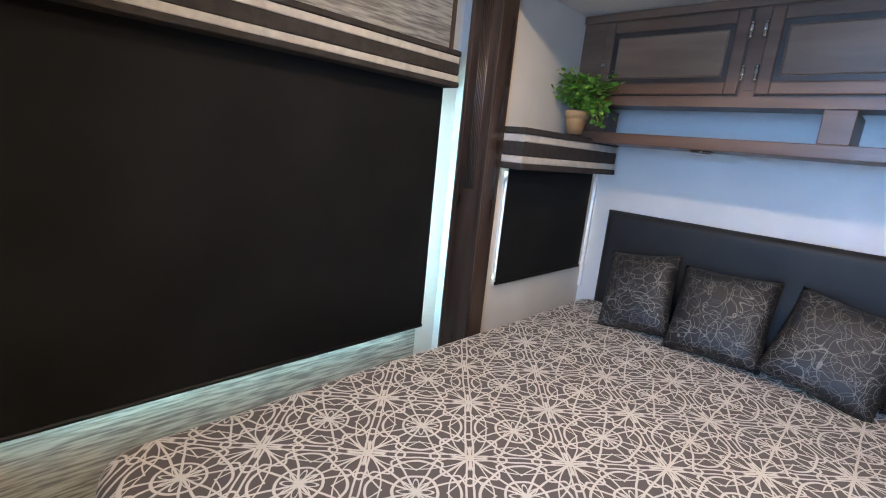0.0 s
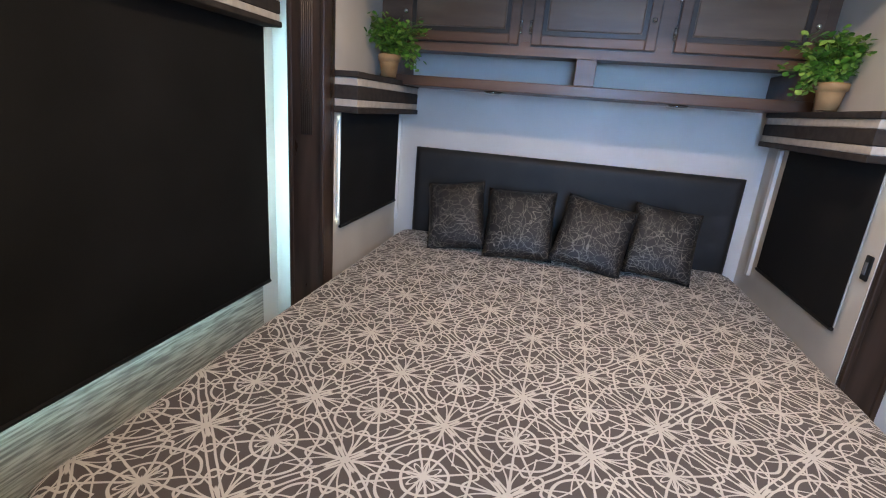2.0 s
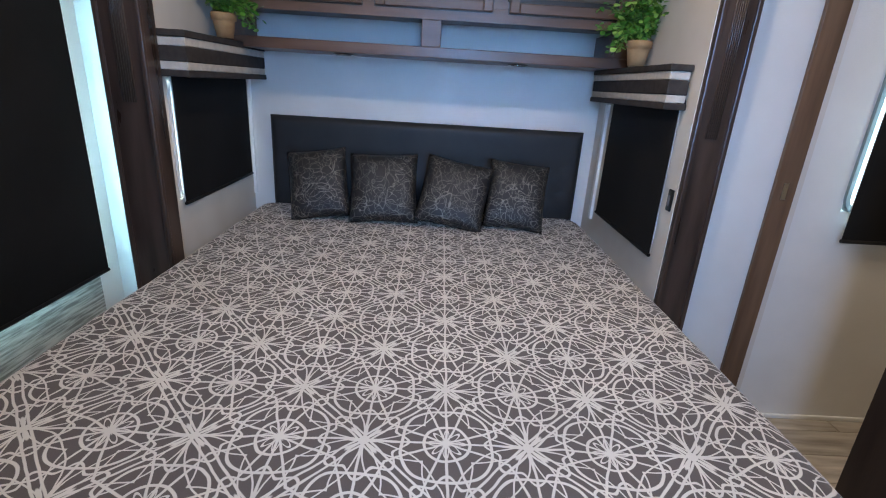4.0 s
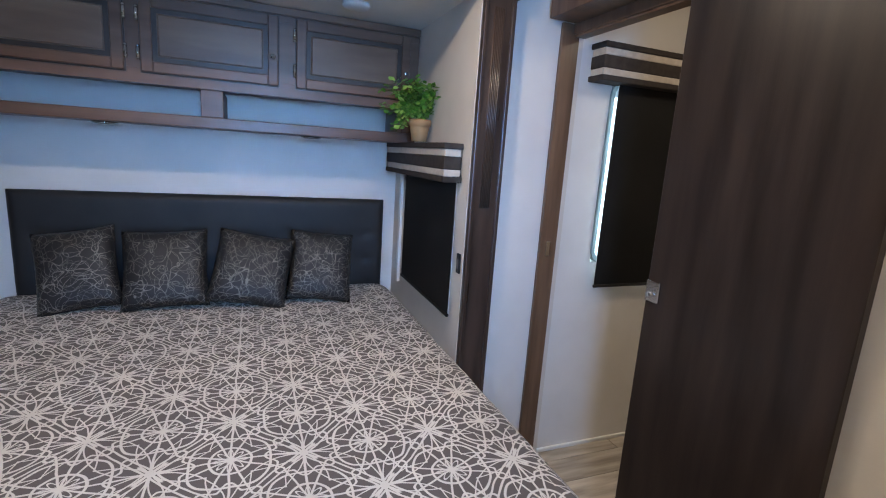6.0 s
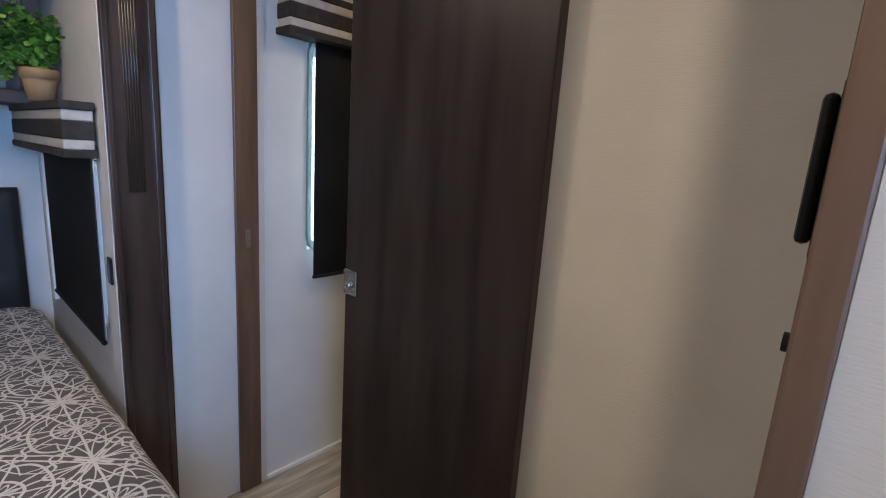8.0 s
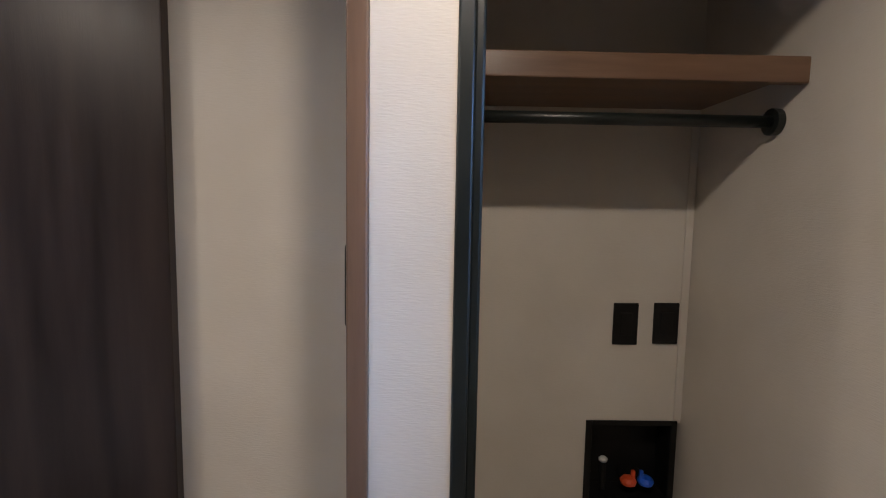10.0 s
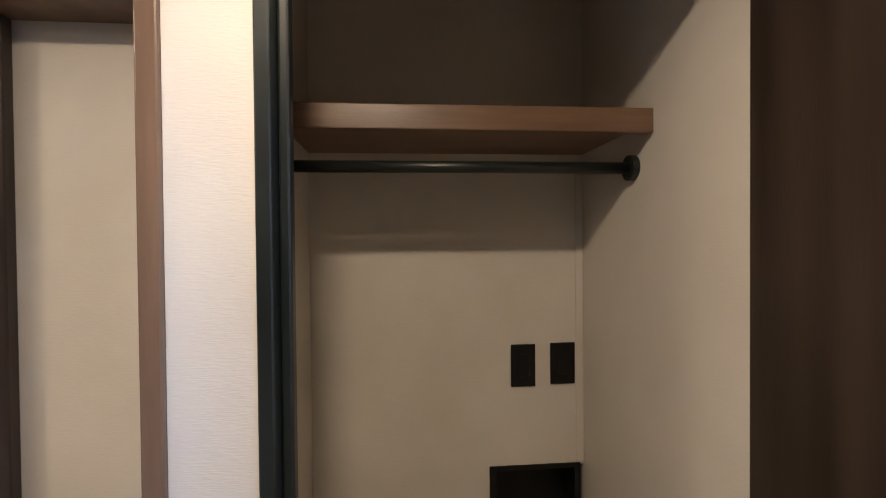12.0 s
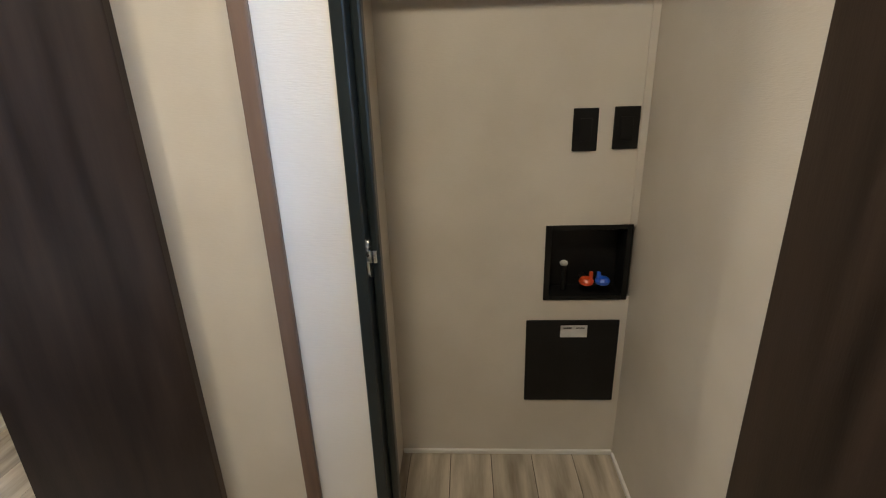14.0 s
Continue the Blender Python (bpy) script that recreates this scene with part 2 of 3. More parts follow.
RED = surface("red_valve_plastic", (.62, .075, .02), (.72, .10, .03), 20, rough=.35, bump=0)
BLUE = surface("blue_valve_plastic", (.015, .10, .62), (.025, .14, .72), 20, rough=.35, bump=0)
PAPER = surface("white_label", (.55, .56, .56), (.66, .67, .67), 20, rough=.5, bump=0)
INK = surface("grey_print", (.10, .10, .11), (.16, .16, .17), 20, rough=.6, bump=0)
DIFFUSER = plain_emission("lit_diffuser", (1, .9, .76), 6.0)
OFFLENS = surface("frosted_lens", (.62, .62, .60), (.70, .70, .68), 10, rough=.35, bump=0)
GROUND = surface("gravel_ground", (.20, .19, .17), (.33, .31, .28), .8, rough=.9, bump=.3, fine=12)


# ---- mesh helpers ----
def box(bm, x0, x1, y0, y1, z0, z1, bevel=0.0, seg=2):
    vs = bmesh.ops.create_cube(bm, size=1)["verts"]
    for v in vs:
        v.co = ((x0 + x1) / 2 + v.co.x * (x1 - x0), (y0 + y1) / 2 + v.co.y * (y1 - y0), (z0 + z1) / 2 + v.co.z * (z1 - z0))
    if bevel:
        es = {e for v in vs for e in v.link_edges}
        bmesh.ops.bevel(bm, geom=list(es), offset=bevel, segments=seg, affect="EDGES", profile=.5)
    return bm


def boxes(*rows, bevel=0.0):
    bm = bmesh.new()
    for r in rows:
        box(bm, *r, bevel=bevel)
    return bm


def rod(bm, a, b, r0, r1=None, n=16, caps=True):
    a, b = Vector(a), Vector(b)
    m = Matrix.Translation((a + b) / 2) @ (b - a).to_track_quat("Z", "Y").to_matrix().to_4x4()
    bmesh.ops.create_cone(bm, cap_ends=caps, segments=n, radius1=r0, radius2=r0 if r1 is None else r1, depth=(b - a).length, matrix=m)
    return bm


def lathe(bm, profile, centre, n=24):
    rings = []
    for r, z in profile:
        rings.append([bm.verts.new((centre[0] + r * math.cos(2 * math.pi * i / n), centre[1] + r * math.sin(2 * math.pi * i / n), centre[2] + z)) for i in range(n)])
    for a, b in zip(rings, rings[1:]):
        for i in range(n):
            bm.faces.new((a[i], a[(i + 1) % n], b[(i + 1) % n], b[i]))
    bm.faces.new(list(reversed(rings[0])))
    bm.faces.new(rings[-1])
    return bm


def mesh_object(name, bm, material, smooth=False):
    me = bpy.data.meshes.new(name)
    bmesh.ops.recalc_face_normals(bm, faces=bm.faces[:])
    bm.to_mesh(me)
    bm.free()
    me.materials.append(material)
    if smooth:
        for p in me.polygons:
            p.use_smooth = True
    return new(name, me)


def part(name, bm, material, parent, label="", smooth=False):
    ob = mesh_object(name, bm, material, smooth)
    ob.parent = parent
    if label:
        ob["label"] = label
    return ob


def structure(name, bm, material, label, category, smooth=False):
    return tagged(mesh_object(name, bm, material, smooth), label, category, kind="structure")


def thing(name, label, category, group=""):
    return tagged(new(name), label, category, group)


def wall_with_hole(axis, a0, a1, u0, u1, z0, z1, holes):
    """A wall slab between a0 and a1 on its axis, from u0 to u1 along, with openings (u0, u1, z0, z1)."""
    bm = bmesh.new()

    def slab(p, q, r, s):
        if q - p > 1e-4 and s - r > 1e-4:
            if axis == "x":
                box(bm, a0, a1, p, q, r, s)
            else:
                box(bm, p, q, a0, a1, r, s)
    at = u0
    for h0, h1, hz0, hz1 in sorted(holes):
        slab(at, h0, z0, z1)
        slab(h0, h1, z0, hz0)
        slab(h0, h1, hz1, z1)
        at = h1
    slab(at, u1, z0, z1)
    return bm


# ---- structure ----
TOP = 2.20
FLOOR = -.07
SLIDE_TOP = 1.985
floor = structure("floor", boxes((-1.42, 3.0, -2.7, .08, FLOOR - .06, FLOOR - .004)), SUBFLOOR, "weathered grey-tan vinyl plank floor", "floor")
structure("ceiling", boxes((-1.42, 3.0, -2.7, .22, TOP, TOP + .05)), CEIL, "plain cream vinyl ceiling", "ceiling")
structure("ceiling_slide", boxes((-1.14, 1.09, .0585, 1.15, SLIDE_TOP, SLIDE_TOP + .05)), CEIL, "low cream ceiling over the bed slide-out", "ceiling")
structure("floor_slide", boxes((-1.14, 1.09, .08, 1.15, .16, .20)), SUBFLOOR, "raised floor of the bed slide-out", "floor")
structure("wall_left", wall_with_hole("x", -1.36, -1.30, -2.7, .0, FLOOR, TOP, [(-1.45, -.03, .520, 1.62)]), STRIE, "grey streaked wallpaper wall round the large window", "wall")
structure("wall_left_end", boxes((-1.36, -1.298, .0, .20, FLOOR, TOP)), WHITE_WALL, "white wall strip beside the slide-out trim", "wall")
structure("wall_side_end", boxes((-1.298, -1.10, .12, .18, FLOOR, TOP), (-1.14, 1.10, .002, .058, SLIDE_TOP - .02, TOP - .001)), WHITE_WALL, "white wall over the slide-out opening", "wall")
structure("wall_slide_left", wall_with_hole("x", -1.10, -1.04, .14, 1.15, .2, SLIDE_TOP, [(.205, .935, .752, 1.24)]), WALL, "beige slide-out side wall with a small window", "wall")
structure("wall_slide_right", wall_with_hole("x", .985, 1.045, -.04, 1.15, FLOOR, SLIDE_TOP, [(.08, .70, .705, 1.24)]), WALL, "beige slide-out side wall with a small window", "wall")
structure("wall_headboard", boxes((-1.04, .985, 1.05, 1.11, .2, SLIDE_TOP)), WHITE_WALL, "plain white wall behind the headboard", "wall")
structure("wall_side", wall_with_hole("y", 0.0, .06, 1.0451, 3.0, FLOOR, TOP, [(1.668, 2.12, .905, 1.73)]), WHITE_WALL, "white side wall that runs on into the bathroom", "wall")
structure("wall_partition", wall_with_hole("x", 1.43, 1.48, -1.671, 0.0, FLOOR, TOP, [(-.80, -.010, FLOOR - .01, 1.89)]), WALL, "beige partition wall with the bathroom doorway", "wall")
structure("wall_closet_front", wall_with_hole("x", 1.019, 1.068, -2.52, -1.696, FLOOR, TOP, [(-2.5195, -1.806, FLOOR - .01, 2.01)]), WALL, "beige wall strip beside the closet opening", "wall")
structure("wall_closet_left", boxes((1.0705, 1.429, -1.729, -1.671, FLOOR, TOP), (1.429, 2.6, -1.729, -1.6715, FLOOR, TOP)), WALL, "beige closet side wall", "wall")
structure("wall_closet_back", boxes((1.776, 1.83, -2.52, -2.251, .8225, TOP), (1.776, 1.83, -2.52, -2.251, FLOOR, .5785), (1.776, 1.83, -2.251, -1.7295, FLOOR, TOP)), WALL, "beige closet back wall", "wall")
structure("wall_back", wall_with_hole("y", -2.59, -2.52, -1.36, 3.0, FLOOR, TOP, [(.03, .62, 1.06, 1.84)]), WALL, "beige side wall with a window", "wall")
structure("wall_bath_end", boxes((2.6, 2.66, -2.52, 0, FLOOR, TOP)), WALL, "beige bathroom end wall", "wall")
structure("ground", boxes((-400, 400, -400, 400, -.95, -.90)), GROUND, "gravel lot under an open sky", "ground")


def fluted(name, x0, x1, y0, y1, z0, z1, flutes, label):
    """A dark upright with a reeded face towards -y and a stepped inner edge."""
    ob = structure(name, boxes((x0, x1, y0, y1, z0, z1), bevel=.004), DARKWOOD, label, "trim")
    w = (x1 - x0)
    for i in range(flutes):
        c = x0 + w * (.36 + .28 * i / max(flutes - 1, 1))
        bm = bmesh.new()
        rod(bm, (c, y0, 1.16), (c, y0, z1 - .08), .0045, n=8)
        part("reed", bm, DARKWOOD, ob, smooth=True)
    for c in ((x0 - .007,) if x1 < 0 else (x1 + .007,)):
        part("rubber_seal", boxes((c - .006, c + .006, y0 + .012, y1 - .006, z0, z1 - .01), bevel=.003), BLACKPLASTIC, ob, "black rubber seal")
    for c in (x0 + .006, x1 - .006):
        bm = bmesh.new()
        box(bm, c - .009, c + .009, y0 - .009, y0 + .01, z0, z1, bevel=.004)
        part("edge_bead", bm, DARKWOOD, ob)
    return ob


fluted("trim_slide_left", -1.178, -1.018, .045, .14, FLOOR, 2.0, 6, "espresso fluted slide-out trim")
fluted("trim_slide_right", .988, 1.116, -.062, 0.0, FLOOR, 2.0, 6, "espresso fluted slide-out trim")
head = structure("trim_slide_head", boxes((-1.015, .985, -.02, .055, 1.965, 2.08), bevel=.006), DARKWOOD, "espresso slide-out head trim", "trim")
part("moulding", boxes((-1.03, 1.13, -.045, -.015, 2.03, 2.08), bevel=.008), DARKWOOD, head)
part("corner_block", boxes((.955, 1.145, -.085, -.0, 1.965, 2.08), bevel=.006), DARKWOOD, head)

jamb = structure("trim_door_jamb", boxes((1.368, 1.454, -.018, -.001, FLOOR, 1.929), bevel=.003), BROWN, "walnut door jamb with a small strike plate", "trim")
part("strike_plate", boxes((1.398, 1.418, -.022, -.0185, .945, 1.01), bevel=.001), CHROME, jamb, "small steel strike plate")
structure("trim_door_header", boxes((1.298, 1.4285, -1.665, -.02, 1.93, TOP - .002), bevel=.004), BROWN, "walnut header box over the sliding door", "trim")
structure("trim_door_casing", boxes((1.4225, 1.4295, -.80, -.019, 1.887, 1.929), (1.43, 1.48, -.80, -.019, 1.878, 1.8895)), BROWN, "walnut casing at the head of the bathroom doorway", "trim")
structure("trim_door_post", boxes((1.011, 1.0695, -1.6955, -1.6675, FLOOR, TOP - .002), bevel=.003), BROWN, "walnut corner post beside the sliding door", "trim")

black = structure("trim_closet_jamb", boxes((1.013, 1.068, -1.826, -1.805, FLOOR, 2.008), bevel=.003), BLACKMETAL, "black closet door jamb with a latch", "trim")
part("stop", boxes((1.044, 1.068, -1.842, -1.8265, FLOOR, 2.008), bevel=.004), BLACKMETAL, black)
part("closet_head", boxes((1.013, 1.068, -2.515, -1.8425, 1.995, 2.008), bevel=.003), BLACKMETAL, black)
bm = rod(bmesh.new(), (0, -1.8262, 0), (0, -1.830, 0), .019, n=24)
bmesh.ops.transform(bm, matrix=Matrix.Translation((1.028, 0, 1.008)) @ Matrix.Diagonal((.75, 1, 1.75, 1)), verts=bm.verts[:])
part("latch_plate", bm, CHROME, black, "oval steel latch plate", smooth=False)
part("latch_lip", boxes((1.0385, 1.0405, -1.838, -1.8305, .996, 1.018), bevel=.0015), CHROME, black, "steel latch lip")

structure("trim_closet_corner", boxes((1.7705, 1.7755, -2.5192, -2.4965, .835, 1.712), bevel=.0015), WALL, "narrow beige batten in the closet corner", "trim")
for nm, b in (("baseboard_closet", (1.763, 1.7755, -2.515, -1.732, FLOOR, FLOOR + .018)), ("baseboard_closet_side", (1.07, 1.76, -2.5195, -2.508, FLOOR, FLOOR + .018)), ("baseboard_bath", (1.482, 2.6, -.014, -.0005, FLOOR, FLOOR + .02))):
    structure(nm, boxes(b, bevel=.004), WHITE, "thin cream quarter-round moulding along the floor", "baseboard")


# ---- windows ----
def window_unit(name, axis, at, u0, u1, z0, z1, inward, material, label, shade_label="clear pane"):
    """A rounded frame round an opening, with a pane set into the wall."""
    def ring(bm, u_0, u_1, z_0, z_1, w, d0, d1, r=.05, n=6):
        def loop(o):
            pts = []
            for cu, cz, a in ((u_1 - r, z_1 - r, 0), (u_0 + r, z_1 - r, 90), (u_0 + r, z_0 + r, 180), (u_1 - r, z_0 + r, 270)):
                for i in range(n + 1):
                    th = radians(a + 90 * i / n)
                    pts.append((cu + (r + o) * math.cos(th), cz + (r + o) * math.sin(th)))
            return pts
        rows = []
        for o, d in ((0, d0), (w, d0), (w, d1), (0, d1)):
            rows.append([bm.verts.new((d, u, z) if axis == "x" else (u, d, z)) for u, z in loop(o)])
        m = len(rows[0])
        for a in range(4):
            p, q = rows[a], rows[(a + 1) % 4]
            for i in range(m):
                bm.faces.new((p[i], p[(i + 1) % m], q[(i + 1) % m], q[i]))
    top = structure(name, boxes(*([(at - .004, at + .004, u0, u1, z0, z1)] if axis == "x" else [(u0, u1, at - .004, at + .004, z0, z1)])), GLASS, label, "window")
    top.visible_shadow = False
    bm = bmesh.new()
    ring(bm, u0 + .012, u1 - .012, z0 + .012, z1 - .012, .018, at + inward * .012, at + inward * .048)
    part("window_frame", bm, material, top, "slim rounded frame")
    return top


window_unit("window_1", "x", -1.335, -1.45, -.03, .520, 1.62, 1, WHITE, "large window behind a lowered blackout blind")
window_unit("window_2", "x", -1.075, .205, .935, .752, 1.24, 1, WHITE, "small slide-out window behind a blind")
window_unit("window_3", "x", 1.02, .08, .70, .705, 1.24, -1, WHITE, "small slide-out window behind a blind")
window_unit("window_4", "y", .035, 1.668, 2.12, .905, 1.73, -1, TEALFRAME, "bathroom window with a grey rounded frame")
window_unit("window_5", "y", -2.555, .03, .62, 1.06, 1.84, 1, WHITE, "side window that lights the bedroom")


structure("trim_window_left", boxes((-1.0385, -1.02, 1.03, 1.046, .60, 1.262), bevel=.003), WHITE, "white upright strip beside the small window", "trim")
structure("trim_window_right", boxes((.966, .9835, .855, .89, .60, 1.24), bevel=.003), WHITE, "white upright strip beside the small window", "trim")

# ---- blinds and valances ----
def blind(axis, at, u0, u1, z0, z1, back, label):
    """A roller blind: cloth, hem bar and tube."""
    ob = thing("roller_blind", label, "window blind", "blackout blinds")
    bm = bmesh.new()
    if axis == "x":
        box(bm, at - .001, at + .001, u0, u1, z0, z1)
    else:
        box(bm, u0, u1, at - .001, at + .001, z0, z1)
    part("cloth", bm, BLIND, ob)
    lo, hi = sorted((at + back * .006, at + back * .0075))
    part("lining", boxes((lo, hi, u0 + .002, u1 - .002, z0 + .004, z1) if axis == "x" else (u0 + .002, u1 - .002, lo, hi, z0 + .004, z1)), WHITE, ob, "white lining towards the glass")
    bm = bmesh.new()
    rod(bm, (at, u0, z0) if axis == "x" else (u0, at, z0), (at, u1, z0) if axis == "x" else (u1, at, z0), .008, n=10)
    part("hem_bar", bm, BLACKPLASTIC, ob)
    bm = bmesh.new()
    rod(bm, (at, u0, z1 + .01) if axis == "x" else (u0, at, z1 + .01), (at, u1, z1 + .01) if axis == "x" else (u1, at, z1 + .01), .02, n=14)
    part("roller_tube", bm, BLACKPLASTIC, ob)
    return ob


def valance(x0, x1, y0, y1, z0, z1, label):
    """A padded box valance in five cloth bands, dark and cream in turn."""
    ob = thing("valance", label, "window valance", "striped valances")
    h = z1 - z0
    cuts = (0, .15, .33, .66, .85, 1.0)
    for i in range(5):
        lo, hi = z0 + h * cuts[i], z0 + h * cuts[i + 1]
        e = .006 if i % 2 == 0 else .0
        if i == 2:
            e = .002
        part("dark_band" if i % 2 == 0 else "cream_band", boxes((x0 - e, x1 + e, y0 - e, y1 + e, lo, hi), bevel=.004), VDARK if i % 2 == 0 else VLIGHT, ob)
    return ob


blind("x", -1.255, -1.58, -.008, .497, 1.60, -1, "lowered black blackout roller blind over the large window")
blind("x", -1.014, .198, .957, .737, 1.27, -1, "lowered black roller blind over a small slide-out window")
blind("x", .960, .03, .745, .672, 1.27, 1, "lowered black roller blind over a small slide-out window")
blind("y", -.040, 1.675, 2.14, .797, 1.73, 1, "lowered black roller blind over the bathroom window")
valance(-1.295, -1.185, -1.70, .0, 1.56, 1.702, "dark and cream striped box valance over the large window")
valance(-1.034, -.915, .14, .985, 1.258, 1.428, "dark and cream striped box valance under a potted plant")
valance(.90, .975, .029, .944, 1.25, 1.411, "dark and cream striped box valance under a potted plant")
valance(1.536, 2.2, -.094, -.008, 1.712, 1.868, "dark and cream striped box valance in the bathroom")

panel = thing("accent_panel", "streaked grey fabric panel with brown edging above the large window", "wall panel")
part("panel_face", boxes((-1.2985, -1.285, -1.7, .035, 1.72, TOP - .01), bevel=.002), STRIE, panel)
part("edging", boxes((-1.298, -1.278, .0355, .055, 1.72, TOP - .01), bevel=.002), BROWN, panel, "thin brown edging")


# ---- bed ----
def soft_slab(x0, x1, y0, y1, z0, z1, r, nx, ny, wob):
    """A mattress-like cover: a flat top that rolls over its edges and hangs to z0, with slight unevenness."""
    bm = bmesh.new()

    def grid_line(a0, a1, n):
        return [a0 + (a1 - a0) * i / n for i in range(n + 1)]
    drop = z1 - z0
    xs, ys = grid_line(x0 + r, x1 - r, nx), grid_line(y0 + r, y1 - r, ny)
    prof = [(r * math.sin(radians(a)), -r * (1 - math.cos(radians(a)))) for a in (22, 45, 67, 90)] + [(r * 1.0, -r - (drop - r) * f) for f in (.33, .66, 1)]
    px = [(x0 + r - o, d) for o, d in reversed(prof)] + [(x, 0) for x in xs] + [(x1 - r + o, d) for o, d in prof]
    py = [(y0 + r - o, d) for o, d in reversed(prof)] + [(y, 0) for y in ys] + [(y1 - r + o, d) for o, d in prof]
    vs = []
    for y, dy in py:
        row = []
        for x, dx in px:
            d = min(dx, dy)
            # round the corners in plan
            cx, cy = min(max(x, x0 + r * 2), x1 - r * 2), min(max(y, y0 + r * 2), y1 - r * 2)
            v = Vector((x - cx, y - cy))
            if v.x and v.y:
                lim = 2 * r
                big = max(abs(v.x), abs(v.y))
                v = v * (min(big, lim) / v.length)
            X, Y = cx + v.x, cy + v.y
            w = noise.noise((X * 3, Y * 3, 1.7)) * wob + noise.noise((X * 9, Y * 9, 4.2)) * wob * .35
            row.append(bm.verts.new((X + w * .5 * (d < -.02), Y + w * .8 * (d < -.02), z1 + d + w)))
        vs.append(row)
    for a, b in zip(vs, vs[1:]):
        for i in range(len(a) - 1):
            bm.faces.new((a[i], a[i + 1], b[i + 1], b[i]))
    return bm


bed = thing("bed", "made wide bed with a taupe and cream lattice bedspread", "bed")
part("base", boxes((-.90, .86, -1.20, 1.04, FLOOR, .26), bevel=.01), DARKWOOD, bed, "dark plinth base")
part("mattress", boxes((-.91, .875, -1.23, .97, .262, .52), bevel=.05), WHITE, bed, "white mattress under the cover")
part("bedspread", soft_slab(-.972, .935, -1.33, 1.0, .22, .567, .055, 46, 52, .006), SPREAD, bed, "taupe bedspread with a cream star lattice", smooth=True)

hb = thing("headboard", "charcoal padded upholstered headboard on the white wall", "headboard")
part("backing", boxes((-.895, .895, 1.0, 1.048, .50, 1.07), bevel=.012), CHARCOAL, hb)


def quilted_pad(x0, x1, y, z0, z1):
    """The padded front of the headboard: rolled edges and shallow button dimples."""
    bm = bmesh.new()
    nx, nz = 96, 32
    rows = []
    for j in range(nz + 1):
        z = z0 + (z1 - z0) * j / nz
        rows.append([])
        for i in range(nx + 1):
            x = x0 + (x1 - x0) * i / nx
            edge = min(x - x0, x1 - x, z1 - z, z - z0 + .02)
            roll = .022 * max(0, 1 - edge / .028) ** 2
            dx, dz = (x - x0) % .225 - .1125, (z1 - .13 - z) % .15 - .075
            dimple = .007 * math.exp(-(dx * dx + dz * dz) / .0009) + .0022 * math.exp(-dz * dz / .0003)
            if z > z1 - .16:
                dimple = .0022 * math.exp(-(z - z1 + .16) ** 2 / .0003)
            rows[-1].append(bm.verts.new((x, y + roll + dimple, z)))
    for a, b in zip(rows, rows[1:]):
        for i in range(nx):
            bm.faces.new((a[i], a[i + 1], b[i + 1], b[i]))
    ring = [v for v in rows[-1]]
    back = [bm.verts.new((v.co.x, 1.0, v.co.z)) for v in ring]
    for i in range(nx):
        bm.faces.new((ring[i], ring[i + 1], back[i + 1], back[i]))
    for side in (0, nx):
        ring = [r[side] for r in rows]
        back = [bm.verts.new((v.co.x, 1.0, v.co.z)) for v in ring]
        for i in range(nz):
            bm.faces.new((ring[i], ring[i + 1], back[i + 1], back[i]))
    bmesh.ops.remove_doubles(bm, verts=bm.verts[:], dist=.0001)
    bmesh.ops.recalc_face_normals(bm, faces=bm.faces[:])
    return bm


part("pad", quilted_pad(-.898, .898, .962, .50, 1.074), CHARCOAL, hb, "dimpled charcoal padding", smooth=True)


def pillow(x, y, z, w, h, lean, turn, spin):
    """A square scatter cushion: puffed middle, pinched corners, piped edge."""
    bm = bmesh.new()
    n = 18
    sides = []
    for s in (1, -1):
        rows = []
        for j in range(n + 1):
            row = []
            for i in range(n + 1):
                u, v = 2 * i / n - 1, 2 * j / n - 1
                puff = (max(1 - u ** 4, 0) * max(1 - v ** 4, 0)) ** .55
                pin = 1 - .055 * (1 - u * u) * abs(v) - .0
                pin2 = 1 - .055 * (1 - v * v) * abs(u)
                wr = .006 * noise.noise((u * 2.2 + x * 9, v * 2.2, s * 3.0))
                row.append(bm.verts.new((u * w / 2 * pin2, s * (.058 * puff) + wr * puff, v * h / 2 * pin)))
            rows.append(row)
        for a, b in zip(rows, rows[1:]):
            for i in range(n):
                bm.faces.new((a[i], a[i + 1], b[i + 1], b[i]))
        sides.append(rows)
    bmesh.ops.remove_doubles(bm, verts=bm.verts[:], dist=.0006)
    ob = mesh_object("throw_pillow", bm, SCRIBBLE, True)
    ob.matrix_world = pose(x, y, z + h / 2 * math.cos(radians(lean)) + .012, -lean, spin, turn)
    return tagged(ob, "black throw pillow with scribbled silver-grey loops on the bed", "pillow", "scatter pillows on the bed")


pillow(-.565, .705, .566, .32, .385, 27, 4, -8)
pillow(-.215, .695, .566, .365, .385, 28, 2, -2)
pillow(.165, .675, .566, .365, .375, 29, -6, 9)
pillow(.500, .700, .566, .325, .375, 27, -3, 5)


